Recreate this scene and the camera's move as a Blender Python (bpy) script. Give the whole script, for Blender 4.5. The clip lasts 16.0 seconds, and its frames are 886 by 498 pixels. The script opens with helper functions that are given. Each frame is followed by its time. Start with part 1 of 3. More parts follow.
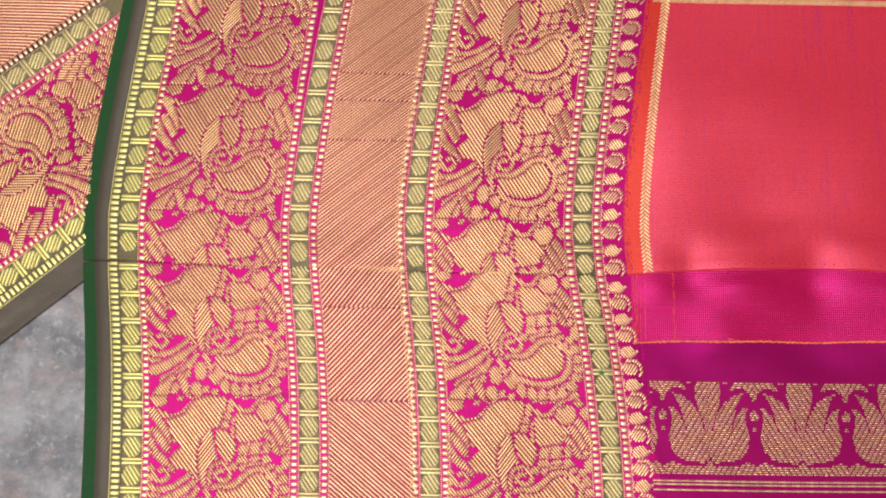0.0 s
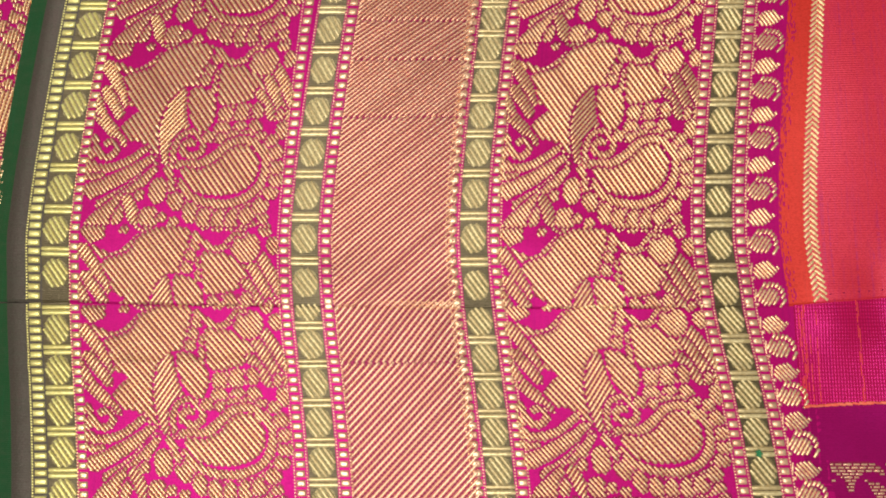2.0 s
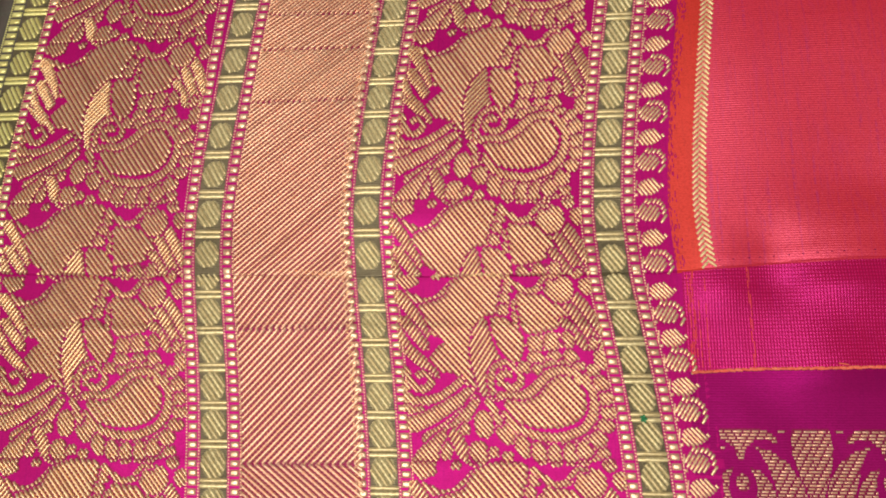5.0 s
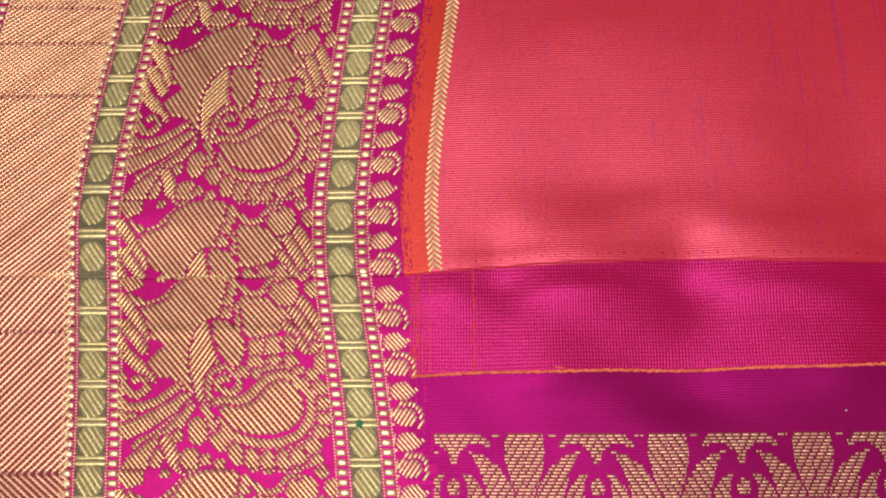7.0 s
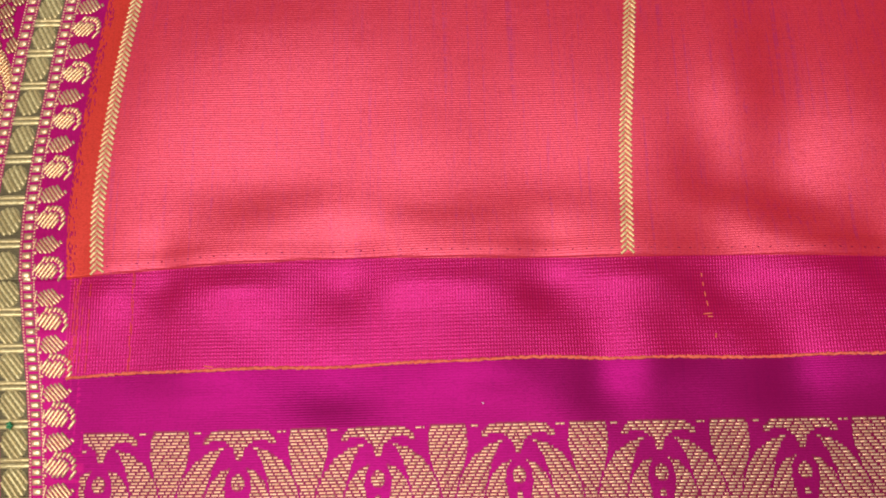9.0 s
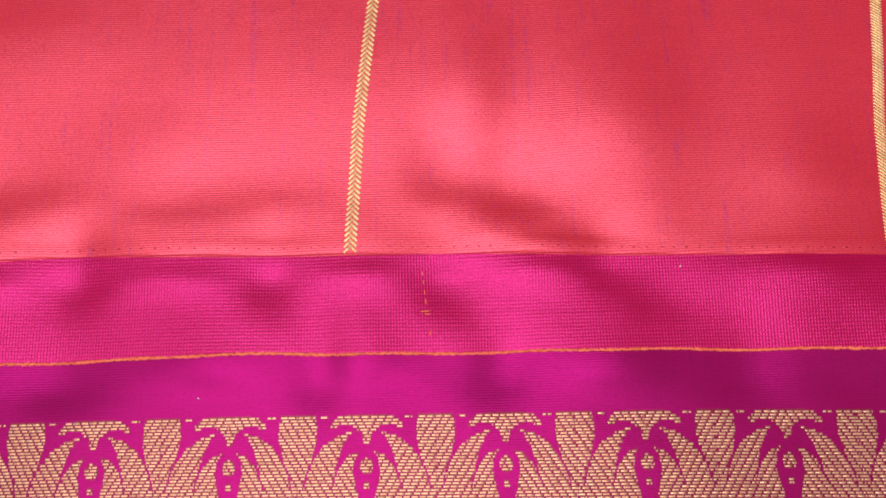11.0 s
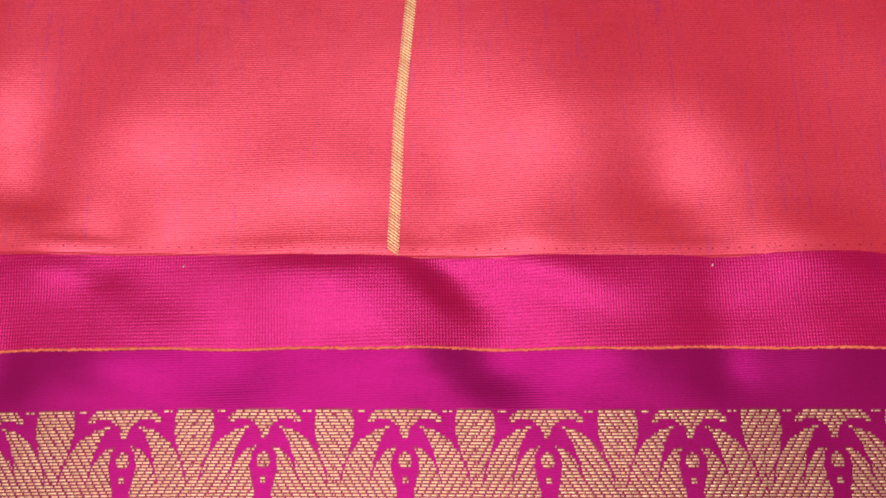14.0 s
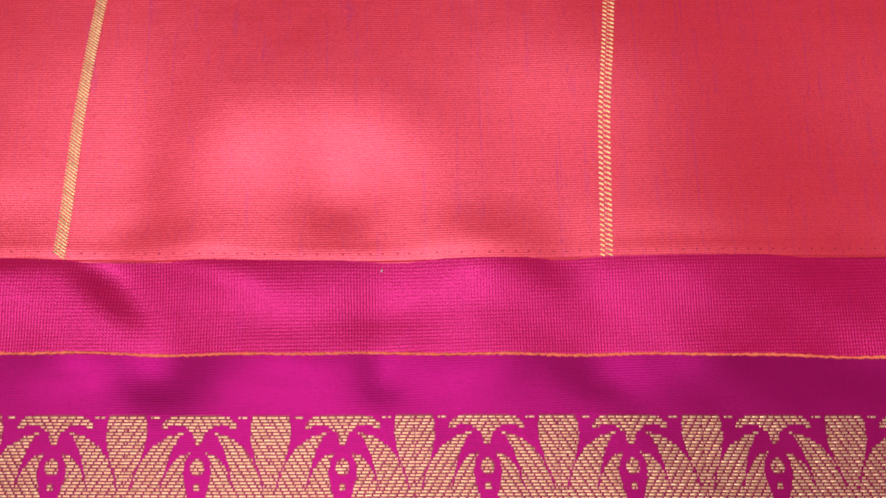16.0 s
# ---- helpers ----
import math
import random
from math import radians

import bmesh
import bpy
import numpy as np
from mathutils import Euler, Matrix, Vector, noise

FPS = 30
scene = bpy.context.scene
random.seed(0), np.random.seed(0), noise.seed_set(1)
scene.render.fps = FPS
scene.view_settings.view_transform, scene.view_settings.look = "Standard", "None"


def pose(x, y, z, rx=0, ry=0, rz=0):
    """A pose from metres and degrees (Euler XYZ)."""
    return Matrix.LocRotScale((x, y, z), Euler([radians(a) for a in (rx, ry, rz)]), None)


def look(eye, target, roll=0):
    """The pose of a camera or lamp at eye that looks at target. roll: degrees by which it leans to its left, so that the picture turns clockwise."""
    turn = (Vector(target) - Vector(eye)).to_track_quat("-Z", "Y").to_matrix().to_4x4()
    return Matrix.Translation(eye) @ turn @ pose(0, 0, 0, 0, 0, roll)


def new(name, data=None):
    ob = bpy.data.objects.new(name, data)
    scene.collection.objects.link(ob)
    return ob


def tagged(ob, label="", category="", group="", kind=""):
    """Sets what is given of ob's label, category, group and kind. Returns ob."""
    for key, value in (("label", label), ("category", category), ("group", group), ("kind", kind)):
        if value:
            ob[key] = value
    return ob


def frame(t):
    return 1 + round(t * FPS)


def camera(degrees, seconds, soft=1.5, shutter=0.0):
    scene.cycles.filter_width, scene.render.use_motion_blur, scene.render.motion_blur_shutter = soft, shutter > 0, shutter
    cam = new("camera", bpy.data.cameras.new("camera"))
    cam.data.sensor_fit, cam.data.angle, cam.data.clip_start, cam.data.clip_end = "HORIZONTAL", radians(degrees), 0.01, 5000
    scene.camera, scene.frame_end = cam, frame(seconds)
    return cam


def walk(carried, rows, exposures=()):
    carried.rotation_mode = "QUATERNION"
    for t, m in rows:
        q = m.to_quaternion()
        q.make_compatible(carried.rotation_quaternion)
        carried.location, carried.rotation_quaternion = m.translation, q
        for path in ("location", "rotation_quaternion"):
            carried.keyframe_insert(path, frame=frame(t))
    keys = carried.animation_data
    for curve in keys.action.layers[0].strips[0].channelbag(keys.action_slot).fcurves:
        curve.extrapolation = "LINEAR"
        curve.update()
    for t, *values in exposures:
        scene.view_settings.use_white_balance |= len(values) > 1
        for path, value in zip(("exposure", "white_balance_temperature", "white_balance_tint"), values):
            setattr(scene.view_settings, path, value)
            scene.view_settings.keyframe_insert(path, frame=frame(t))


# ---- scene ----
cam = camera(56.3, 16.0, soft=1.8)
PATH = [
    (0, (-0.105, -0.054, 0.389), (-0.066, 0.268, -1.585), 7.9),
    (0.5, (-0.117, -0.03, 0.319), (-0.052, 0.284, -1.655), 11.9),
    (1, (-0.122, -0.018, 0.282), (-0.064, 0.308, -1.69), 10.1),
    (1.5, (-0.118, -0.023, 0.262), (-0.079, 0.301, -1.711), 6.6),
    (2, (-0.123, -0.026, 0.266), (-0.108, 0.297, -1.708), 2.4),
    (2.5, (-0.132, -0.028, 0.267), (-0.144, 0.298, -1.706), -2.4),
    (3, (-0.133, -0.028, 0.265), (-0.151, 0.291, -1.709), -3.8),
    (3.2, (-0.131, -0.029, 0.267), (-0.153, 0.294, -1.707), -4.4),
    (5.3, (-0.049, -0.064, 0.264), (-0.22, 0.453, -1.66), -18.5),
    (5.5, (-0.041, -0.062, 0.263), (-0.204, 0.447, -1.664), -18.1),
    (6, (-0.029, -0.064, 0.259), (-0.137, 0.471, -1.665), -11.7),
    (6.5, (-0.01, -0.064, 0.256), (-0.067, 0.487, -1.666), -6.1),
    (7, (0.007, -0.065, 0.256), (-0.024, 0.478, -1.668), -3.6),
    (7.5, (0.03, -0.062, 0.26), (0.008, 0.458, -1.671), -3.0),
    (8, (0.058, -0.048, 0.262), (0.024, 0.364, -1.694), -5.6),
    (8.5, (0.084, -0.057, 0.263), (0.069, 0.41, -1.682), -3.2),
    (8.7, (0.097, -0.059, 0.262), (0.088, 0.424, -1.679), -2.5),
    (10.8, (0.194, -0.066, 0.266), (0.168, 0.438, -1.669), -4.4),
    (11, (0.207, -0.064, 0.267), (0.181, 0.421, -1.673), -4.5),
    (11.5, (0.242, -0.065, 0.267), (0.205, 0.418, -1.673), -5.7),
    (12, (0.269, -0.065, 0.266), (0.252, 0.413, -1.676), -3.3),
    (12.5, (0.295, -0.068, 0.262), (0.285, 0.431, -1.675), -2.5),
    (13, (0.312, -0.068, 0.263), (0.311, 0.429, -1.674), -1.3),
    (13.5, (0.334, -0.069, 0.264), (0.338, 0.429, -1.673), -0.8),
    (14, (0.369, -0.067, 0.266), (0.355, 0.411, -1.676), -3.1),
    (14.5, (0.405, -0.067, 0.263), (0.404, 0.415, -1.678), -1.5),
    (15, (0.426, -0.067, 0.263), (0.435, 0.413, -1.678), -0.2),
    (15.5, (0.445, -0.065, 0.264), (0.466, 0.404, -1.68), 1.3),
    (16, (0.469, -0.069, 0.265), (0.517, 0.419, -1.674), 4.3),
]
walk(cam, [(t, look(eye, target, roll)) for t, eye, target, roll in PATH], [(0, -0.07), (2, -0.15), (5.3, -0.3), (7, -0.3), (8.7, -0.27), (11, -0.08), (16, -0.12)])

# ---- light: soft overcast daylight from above and a little behind the camera ----
world = bpy.data.worlds.new("sky")
world.use_nodes = True
scene.world = world
wn = world.node_tree.nodes
sky = wn.new("ShaderNodeTexSky")
sky.sky_type, sky.sun_disc = "NISHITA", False
sky.sun_elevation, sky.sun_rotation = radians(80), radians(-135)
cloud = wn.new("ShaderNodeHueSaturation")
cloud.inputs["Saturation"].default_value = 0.3
world.node_tree.links.new(sky.outputs[0], cloud.inputs["Color"])
world.node_tree.links.new(cloud.outputs[0], wn["Background"].inputs[0])
wn["Background"].inputs[1].default_value = 0.05
sun_data = bpy.data.lights.new("sun", "SUN")
sun_data.energy, sun_data.angle, sun_data.color = 2.7, radians(40), (1.0, 0.95, 0.88)
sun = new("sun", sun_data)
sun.matrix_world = look((-0.15, -0.09, 1.0), (0, 0, 0))

MM = 0.001


# ---- materials ----
def material(name):
    mat = bpy.data.materials.new(name)
    mat.use_nodes = True
    return mat, mat.node_tree.nodes, mat.node_tree.links, mat.node_tree.nodes["Principled BSDF"]


def math_node(nodes, links, op, a, b=None):
    n = nodes.new("ShaderNodeMath")
    n.operation = op
    for i, v in enumerate((a, b)):
        if v is None:
            continue
        if isinstance(v, (int, float)):
            n.inputs[i].default_value = v
        else:
            links.new(v, n.inputs[i])
    return n.outputs[0]


def mix_rgb(nodes, links, fac, a, b):
    n = nodes.new("ShaderNodeMix")
    n.data_type = "RGBA"
    for socket, v in ((n.inputs[0], fac), (n.inputs[6], a), (n.inputs[7], b)):
        if isinstance(v, tuple):
            socket.default_value = (*v, 1)
        elif isinstance(v, (int, float)):
            socket.default_value = v
        else:
            links.new(v, socket)
    return n.outputs[2]


def noise_at(nodes, links, vec, scale, detail=3.0, stretch=(1, 1, 1), rough=0.5):
    mp = nodes.new("ShaderNodeMapping")
    mp.inputs[3].default_value = stretch
    links.new(vec, mp.inputs[0])
    n = nodes.new("ShaderNodeTexNoise")
    n.inputs["Scale"].default_value, n.inputs["Detail"].default_value = scale, detail
    n.inputs["Roughness"].default_value = rough
    links.new(mp.outputs[0], n.inputs["Vector"])
    return n.outputs[0]


def ramp(nodes, links, fac, lo, hi):
    n = nodes.new("ShaderNodeMapRange")
    n.inputs[1].default_value, n.inputs[2].default_value = lo, hi
    links.new(fac, n.inputs[0])
    return n.outputs[0]


def ribs(nodes, links, axis, pitch_mm):
    """A 0 to 1 wave across the threads, with a slight wander."""
    sep = nodes.new("ShaderNodeSeparateXYZ")
    co = nodes.new("ShaderNodeTexCoord")
    links.new(co.outputs["Object"], sep.inputs[0])
    wander = noise_at(nodes, links, co.outputs["Object"], 60, 2, (0.3, 1, 1) if axis == 1 else (1, 0.3, 1))
    p = math_node(nodes, links, "MULTIPLY", sep.outputs[axis], 2 * math.pi / (pitch_mm * MM))
    p = math_node(nodes, links, "ADD", p, math_node(nodes, links, "MULTIPLY", wander, 9.0))
    s = math_node(nodes, links, "SINE", p)
    return math_node(nodes, links, "ADD", math_node(nodes, links, "MULTIPLY", s, 0.5), 0.5), co.outputs["Object"]


def silk(name, warp, weft, gloss, rib=0.75, rough=0.42, cross=0.0, bump=0.25, slub=0.35, gloss_mix=0.3, rib_mix=0.3, fleck=None, lines=0.0):
    """Shot silk: two thread colours in fine ribs, slubs, and a coloured gloss over them."""
    mat, nodes, links, bsdf = material(name)
    wave, co = ribs(nodes, links, 1, rib)
    streak = noise_at(nodes, links, co, 420, 4, (0.035, 1, 1), 0.65)
    upright = noise_at(nodes, links, co, 1000, 4, (1, 0.04, 1), 0.75)
    broad = noise_at(nodes, links, co, 14, 3)
    patchy = ramp(nodes, links, noise_at(nodes, links, co, 130, 3, (0.6, 1, 1)), 0.3, 0.65)
    wave = math_node(nodes, links, "MULTIPLY", wave, math_node(nodes, links, "ADD", math_node(nodes, links, "MULTIPLY", patchy, 0.5), 0.5))
    c = mix_rgb(nodes, links, math_node(nodes, links, "MULTIPLY", wave, rib_mix), warp, weft)
    c = mix_rgb(nodes, links, math_node(nodes, links, "MULTIPLY", ramp(nodes, links, streak, 0.45, 0.75), slub), c, weft)
    dark = fleck or tuple(v * 0.55 for v in warp[:2]) + (warp[2] * 0.9,)
    c = mix_rgb(nodes, links, math_node(nodes, links, "MULTIPLY", ramp(nodes, links, upright, 0.5, 0.66), slub * 1.1), c, dark)
    c = mix_rgb(nodes, links, math_node(nodes, links, "MULTIPLY", ramp(nodes, links, broad, 0.35, 0.7), 0.18), c, weft)
    grain = noise_at(nodes, links, co, 2300, 2, (0.6, 1, 1), 0.6)
    c = mix_rgb(nodes, links, math_node(nodes, links, "MULTIPLY", ramp(nodes, links, grain, 0.5, 0.66), slub * 0.5), c, dark)
    height = math_node(nodes, links, "ADD", wave, math_node(nodes, links, "MULTIPLY", grain, 0.9))
    if lines:
        # odd violet warp ends that show between the ribs
        line = ramp(nodes, links, noise_at(nodes, links, co, 620, 2, (1, 0.006, 1), 0.6), 0.6, 0.68)
        dash = ramp(nodes, links, noise_at(nodes, links, co, 900, 2, (0.2, 1, 1), 0.6), 0.36, 0.5)
        line = math_node(nodes, links, "MULTIPLY", line, dash)
        c = mix_rgb(nodes, links, math_node(nodes, links, "MULTIPLY", line, lines), c, dark)
        height = math_node(nodes, links, "SUBTRACT", height, math_node(nodes, links, "MULTIPLY", line, 0.15))
    if cross:
        wave2, _ = ribs(nodes, links, 0, cross)
        cell = math_node(nodes, links, "MULTIPLY", math_node(nodes, links, "ADD", math_node(nodes, links, "MULTIPLY", wave, 0.85), 0.15), wave2)
        c = mix_rgb(nodes, links, math_node(nodes, links, "MULTIPLY", cell, 0.75), c, tuple(min(1.0, v * 1.45) for v in weft))
        height = math_node(nodes, links, "ADD", cell, math_node(nodes, links, "MULTIPLY", grain, 0.5))
    links.new(c, bsdf.inputs["Base Color"])
    height = math_node(nodes, links, "ADD", height, math_node(nodes, links, "MULTIPLY", streak, 0.8))
    bp = nodes.new("ShaderNodeBump")
    bp.inputs["Strength"].default_value, bp.inputs["Distance"].default_value = bump, 0.0004
    links.new(height, bp.inputs["Height"])
    links.new(bp.outputs[0], bsdf.inputs["Normal"])
    bsdf.inputs["Roughness"].default_value = 0.6
    bsdf.inputs["Specular IOR Level"].default_value = 0.06
    gl = nodes.new("ShaderNodeBsdfGlossy")
    gl.inputs["Color"].default_value, gl.inputs["Roughness"].default_value = (*gloss, 1), rough
    links.new(mix_rgb(nodes, links, ramp(nodes, links, grain, 0.42, 0.68), gloss, tuple(v * 0.62 for v in gloss)), gl.inputs["Color"])
    links.new(bp.outputs[0], gl.inputs["Normal"])
    mx = nodes.new("ShaderNodeMixShader")
    mx.inputs[0].default_value = gloss_mix
    links.new(bsdf.outputs[0], mx.inputs[1])
    links.new(gl.outputs[0], mx.inputs[2])
    links.new(mx.outputs[0], nodes["Material Output"].inputs[0])
    return mat


def zari(name, light, deep, rough=0.36, metal=0.75):
    """Metal-wrapped thread: gold with worn, redder stretches and a fine twist."""
    mat, nodes, links, bsdf = material(name)
    co = nodes.new("ShaderNodeTexCoord").outputs["Object"]
    fine = noise_at(nodes, links, co, 900, 3)
    broad = noise_at(nodes, links, co, 45, 3)
    c = mix_rgb(nodes, links, ramp(nodes, links, fine, 0.38, 0.62), deep, light)
    c = mix_rgb(nodes, links, math_node(nodes, links, "MULTIPLY", ramp(nodes, links, broad, 0.4, 0.7), 0.35), c, deep)
    # nearly half of the floats get a darker tone at random
    own = nodes.new("ShaderNodeNewGeometry").outputs["Random Per Island"]
    darker_tone = tuple(v * k for v, k in zip(deep, (0.62, 0.55, 0.5)))
    c = mix_rgb(nodes, links, math_node(nodes, links, "MULTIPLY", ramp(nodes, links, own, 0.55, 1.0), 0.5), c, darker_tone)
    links.new(c, bsdf.inputs["Base Color"])
    bsdf.inputs["Metallic"].default_value = metal
    r = math_node(nodes, links, "ADD", math_node(nodes, links, "MULTIPLY", fine, 0.25), rough - 0.1)
    links.new(r, bsdf.inputs["Roughness"])
    bp = nodes.new("ShaderNodeBump")
    bp.inputs["Strength"].default_value, bp.inputs["Distance"].default_value = 0.4, 0.0003
    links.new(fine, bp.inputs["Height"])
    links.new(bp.outputs[0], bsdf.inputs["Normal"])
    return mat


def stone(name):
    mat, nodes, links, bsdf = material(name)
    co = nodes.new("ShaderNodeTexCoord").outputs["Object"]
    a = noise_at(nodes, links, co, 38, 6, rough=0.7)
    b = noise_at(nodes, links, co, 75, 5, (1, 1.2, 1), 0.65)
    d = noise_at(nodes, links, co, 260, 4, rough=0.6)
    c = mix_rgb(nodes, links, ramp(nodes, links, a, 0.38, 0.62), (0.07, 0.073, 0.096), (0.31, 0.30, 0.33))
    c = mix_rgb(nodes, links, math_node(nodes, links, "MULTIPLY", ramp(nodes, links, b, 0.5, 0.68), 0.55), c, (0.30, 0.20, 0.20))
    c = mix_rgb(nodes, links, math_node(nodes, links, "MULTIPLY", ramp(nodes, links, d, 0.56, 0.72), 0.5), c, (0.5, 0.5, 0.52))
    links.new(c, bsdf.inputs["Base Color"])
    bsdf.inputs["Roughness"].default_value = 0.35
    return mat


ORANGE = silk("orange_silk", (0.66, 0.014, 0.014), (0.80, 0.020, 0.052), (1.0, 0.20, 0.32), rib=0.8, bump=0.17, rough=0.42, gloss_mix=0.30, rib_mix=0.45, slub=0.42, fleck=(0.50, 0.006, 0.10), lines=0.75)
BODY_EDGE = silk("flame_silk", (0.66, 0.028, 0.010), (0.74, 0.032, 0.03), (1.0, 0.16, 0.14), rib=0.6, bump=0.1, gloss_mix=0.25, slub=0.25)
CRIMSON = silk("crimson_silk", (0.37, 0.002, 0.032), (0.52, 0.005, 0.080), (1.0, 0.07, 0.48), rib=1.15, cross=0.95, bump=0.26, rough=0.32, gloss_mix=0.15, rib_mix=0.15, slub=0.3, fleck=(0.30, 0.001, 0.08), lines=0.4)
PURPLE = silk("magenta_silk", (0.25, 0.001, 0.066), (0.33, 0.002, 0.10), (1.0, 0.02, 0.50), rib=0.8, bump=0.12, rough=0.33, gloss_mix=0.10, rib_mix=0.35, slub=0.2)
GROUND = silk("border_ground_silk", (0.42, 0.002, 0.105), (0.52, 0.004, 0.165), (1.0, 0.03, 0.45), rib=0.5, bump=0.08, rough=0.34, gloss_mix=0.11)
# crimson binding warp, toned down to hold the shade in gaps between floats
BINDING = silk("binding_warp", (0.22, 0.005, 0.050), (0.30, 0.008, 0.072), (1.0, 0.2, 0.36), rib=0.6, rough=0.3, gloss_mix=0.07, bump=0.15)
OLIVE = silk("olive_silk", (0.055, 0.040, 0.014), (0.095, 0.071, 0.028), (0.75, 0.62, 0.40), rib=0.6, rough=0.34, gloss_mix=0.11)
# weave under the beads, its gold darkened for shade between the floats
SHADED_GOLD = silk("shaded_gold_weave", (0.09, 0.07, 0.025), (0.15, 0.118, 0.045), (0.9, 0.75, 0.4), rib=0.5, rough=0.34, gloss_mix=0.22)
GREEN = silk("green_silk", (0.008, 0.065, 0.016), (0.05, 0.075, 0.035), (0.3, 0.7, 0.4), rib=0.6, gloss_mix=0.07, slub=0.5, rib_mix=0.5, fleck=(0.01, 0.10, 0.03))
TAUPE = silk("taupe_silk", (0.062, 0.045, 0.032), (0.04, 0.06, 0.03), (0.6, 0.5, 0.45), rib=0.5, gloss_mix=0.1, slub=0.45, rib_mix=0.4, fleck=(0.08, 0.042, 0.038))
GOLD = zari("zari_gold", (1.0, 0.78, 0.44), (0.96, 0.60, 0.30), metal=0.7, rough=0.3)
GREEN_GOLD = zari("zari_green_gold", (1.0, 0.92, 0.36), (0.92, 0.80, 0.26), metal=0.45, rough=0.34)
BEAD_GOLD = zari("zari_bead_gold", (0.96, 0.80, 0.42), (0.74, 0.57, 0.26), metal=0.45, rough=0.34)
PALE_GOLD = zari("zari_pale_gold", (1.0, 0.69, 0.44), (0.95, 0.52, 0.31), metal=0.6, rough=0.3)
STRIPE_GOLD = zari("zari_stripe_gold", (1.0, 0.80, 0.42), (0.94, 0.62, 0.28), metal=0.35, rough=0.36)
THREAD = zari("orange_thread", (1.0, 0.23, 0.12), (0.96, 0.13, 0.07), rough=0.6, metal=0.0)
FLAME_THREAD = zari("flame_thread", (0.92, 0.07, 0.035), (0.80, 0.035, 0.03), rough=0.6, metal=0.0)
LINT = zari("white_lint", (0.8, 0.78, 0.75), (0.7, 0.65, 0.62), rough=0.8, metal=0.0)
STONE = stone("mottled_grey_stone")
LEAFGREEN = silk("green_thread", (0.0, 0.16, 0.04), (0.0, 0.28, 0.07), (0.4, 0.8, 0.5), rib=0.4)


# ---- the lie of the cloth, in millimetres ----
def smooth(x, lo, hi):
    t = np.clip((np.asarray(x, float) - lo) / (hi - lo), 0, 1)
    return t * t * (3 - 2 * t)


def glide(x, xs, ys):
    """A smooth line through a few places."""
    x = np.asarray(x, float)
    return sum(np.interp(x + d, xs, ys) for d in (-14, -7, 0, 7, 14)) / 5


def hem_line(x):
    return glide(x, (-270, -217, -163, -56, -12, 24, 78, 144, 223, 333, 437, 534, 640), (2, 0, -1, -2, -1.6, 1.6, 3.6, 2, 1, -3, -6, -6.4, -7.5))


def thread_line(x):
    return glide(x, (-30, 40, 139, 224, 278, 349, 433, 531, 617, 740), (-33.7, -32.3, -30.8, -32.1, -32.3, -34, -36, -38.2, -41, -44))


def leaf_line(x):
    return glide(x, (-30, 57, 136, 293, 429, 474, 614, 740), (-50.3, -50.7, -50.2, -51.4, -55, -55.6, -59.2, -62.2))


class Drape:
    """Soft folds: each one tilts a patch of the silk towards the near edge (+) or away from it (-), and the heights follow from the tilts."""
    def __init__(self, y0, y1, hold, depth, folds):
        self.x0, self.y0, self.dx, self.dy = -20.0, y0, 3.0, 0.5
        x, y = np.meshgrid(np.arange(-20, 790, self.dx), np.arange(y0, y1, self.dy))
        tilt = np.zeros(x.shape)
        for cx, cy, sx, sy, lean, amount in folds:
            tilt += depth * amount * np.exp(-((x - cx - lean * (y - cy)) / sx) ** 2 - ((y - cy) / sy) ** 2)
        self.z = np.zeros(x.shape)
        keep = math.exp(-self.dy / hold)
        for i in range(1, len(self.z)):
            self.z[i] = self.z[i - 1] * keep + tilt[i] * self.dy

    def at(self, x, y):
        h, w = self.z.shape
        i = np.clip((np.asarray(y, float) - self.y0) / self.dy, 0, h - 1.001)
        j = np.clip((np.asarray(x, float) - self.x0) / self.dx, 0, w - 1.001)
        i, j = np.broadcast_arrays(i, j)
        a, b = i.astype(int), j.astype(int)
        p, q, z = i - a, j - b, self.z
        return (z[a, b] * (1 - p) + z[a + 1, b] * p) * (1 - q) + (z[a, b + 1] * (1 - p) + z[a + 1, b + 1] * p) * q


SWAGS = Drape(0, 165, 24, 1.2, [
    (52, 22, 26, 8, 0, -0.15), (142, 20, 30, 9, 0, -0.13), (203, 23, 12, 8, 0, -0.14), (224, 17, 16, 8, 0, -0.22), (245, 5.5, 17, 3, 0, -0.10),
    (310, 5, 16, 3, 0, -0.08), (368, 20, 12, 8, 1, -0.07), (374, 10, 12, 5, 0, -0.14),
    (441, 14, 18, 8, 0, -0.25), (605, 34, 44, 24, 0, -0.14),
    (58, 74, 40, 20, 0, 0.10), (86, 8, 46, 4, 0, 0.08), (213, 48, 14, 14, 0, 0.12), (217, 5, 11, 2.6, 0, 0.18), (262, 36, 24, 15, 0.3, 0.16),
    (273, 6, 12, 3, 0, 0.14), (325, 20, 22, 9, 0, 0.14), (408, 36, 20, 11, 0, 0.14), (447, 38, 28, 12, -0.8, 0.15), (398, 4, 12, 2.6, 0, 0.16)])
SWAGS_BEYOND = Drape(0, 165, 24, 1.15, [
    (480, 4.5, 20, 2.8, 0, 0.16), (110, 34, 22, 12, 0, 0.08), (535, 55, 40, 22, 0, 0.08), (560, 10, 30, 4, 0, 0.12), (690, 40, 40, 18, 0, 0.12), (665, 14, 26, 7, 0, -0.16)])
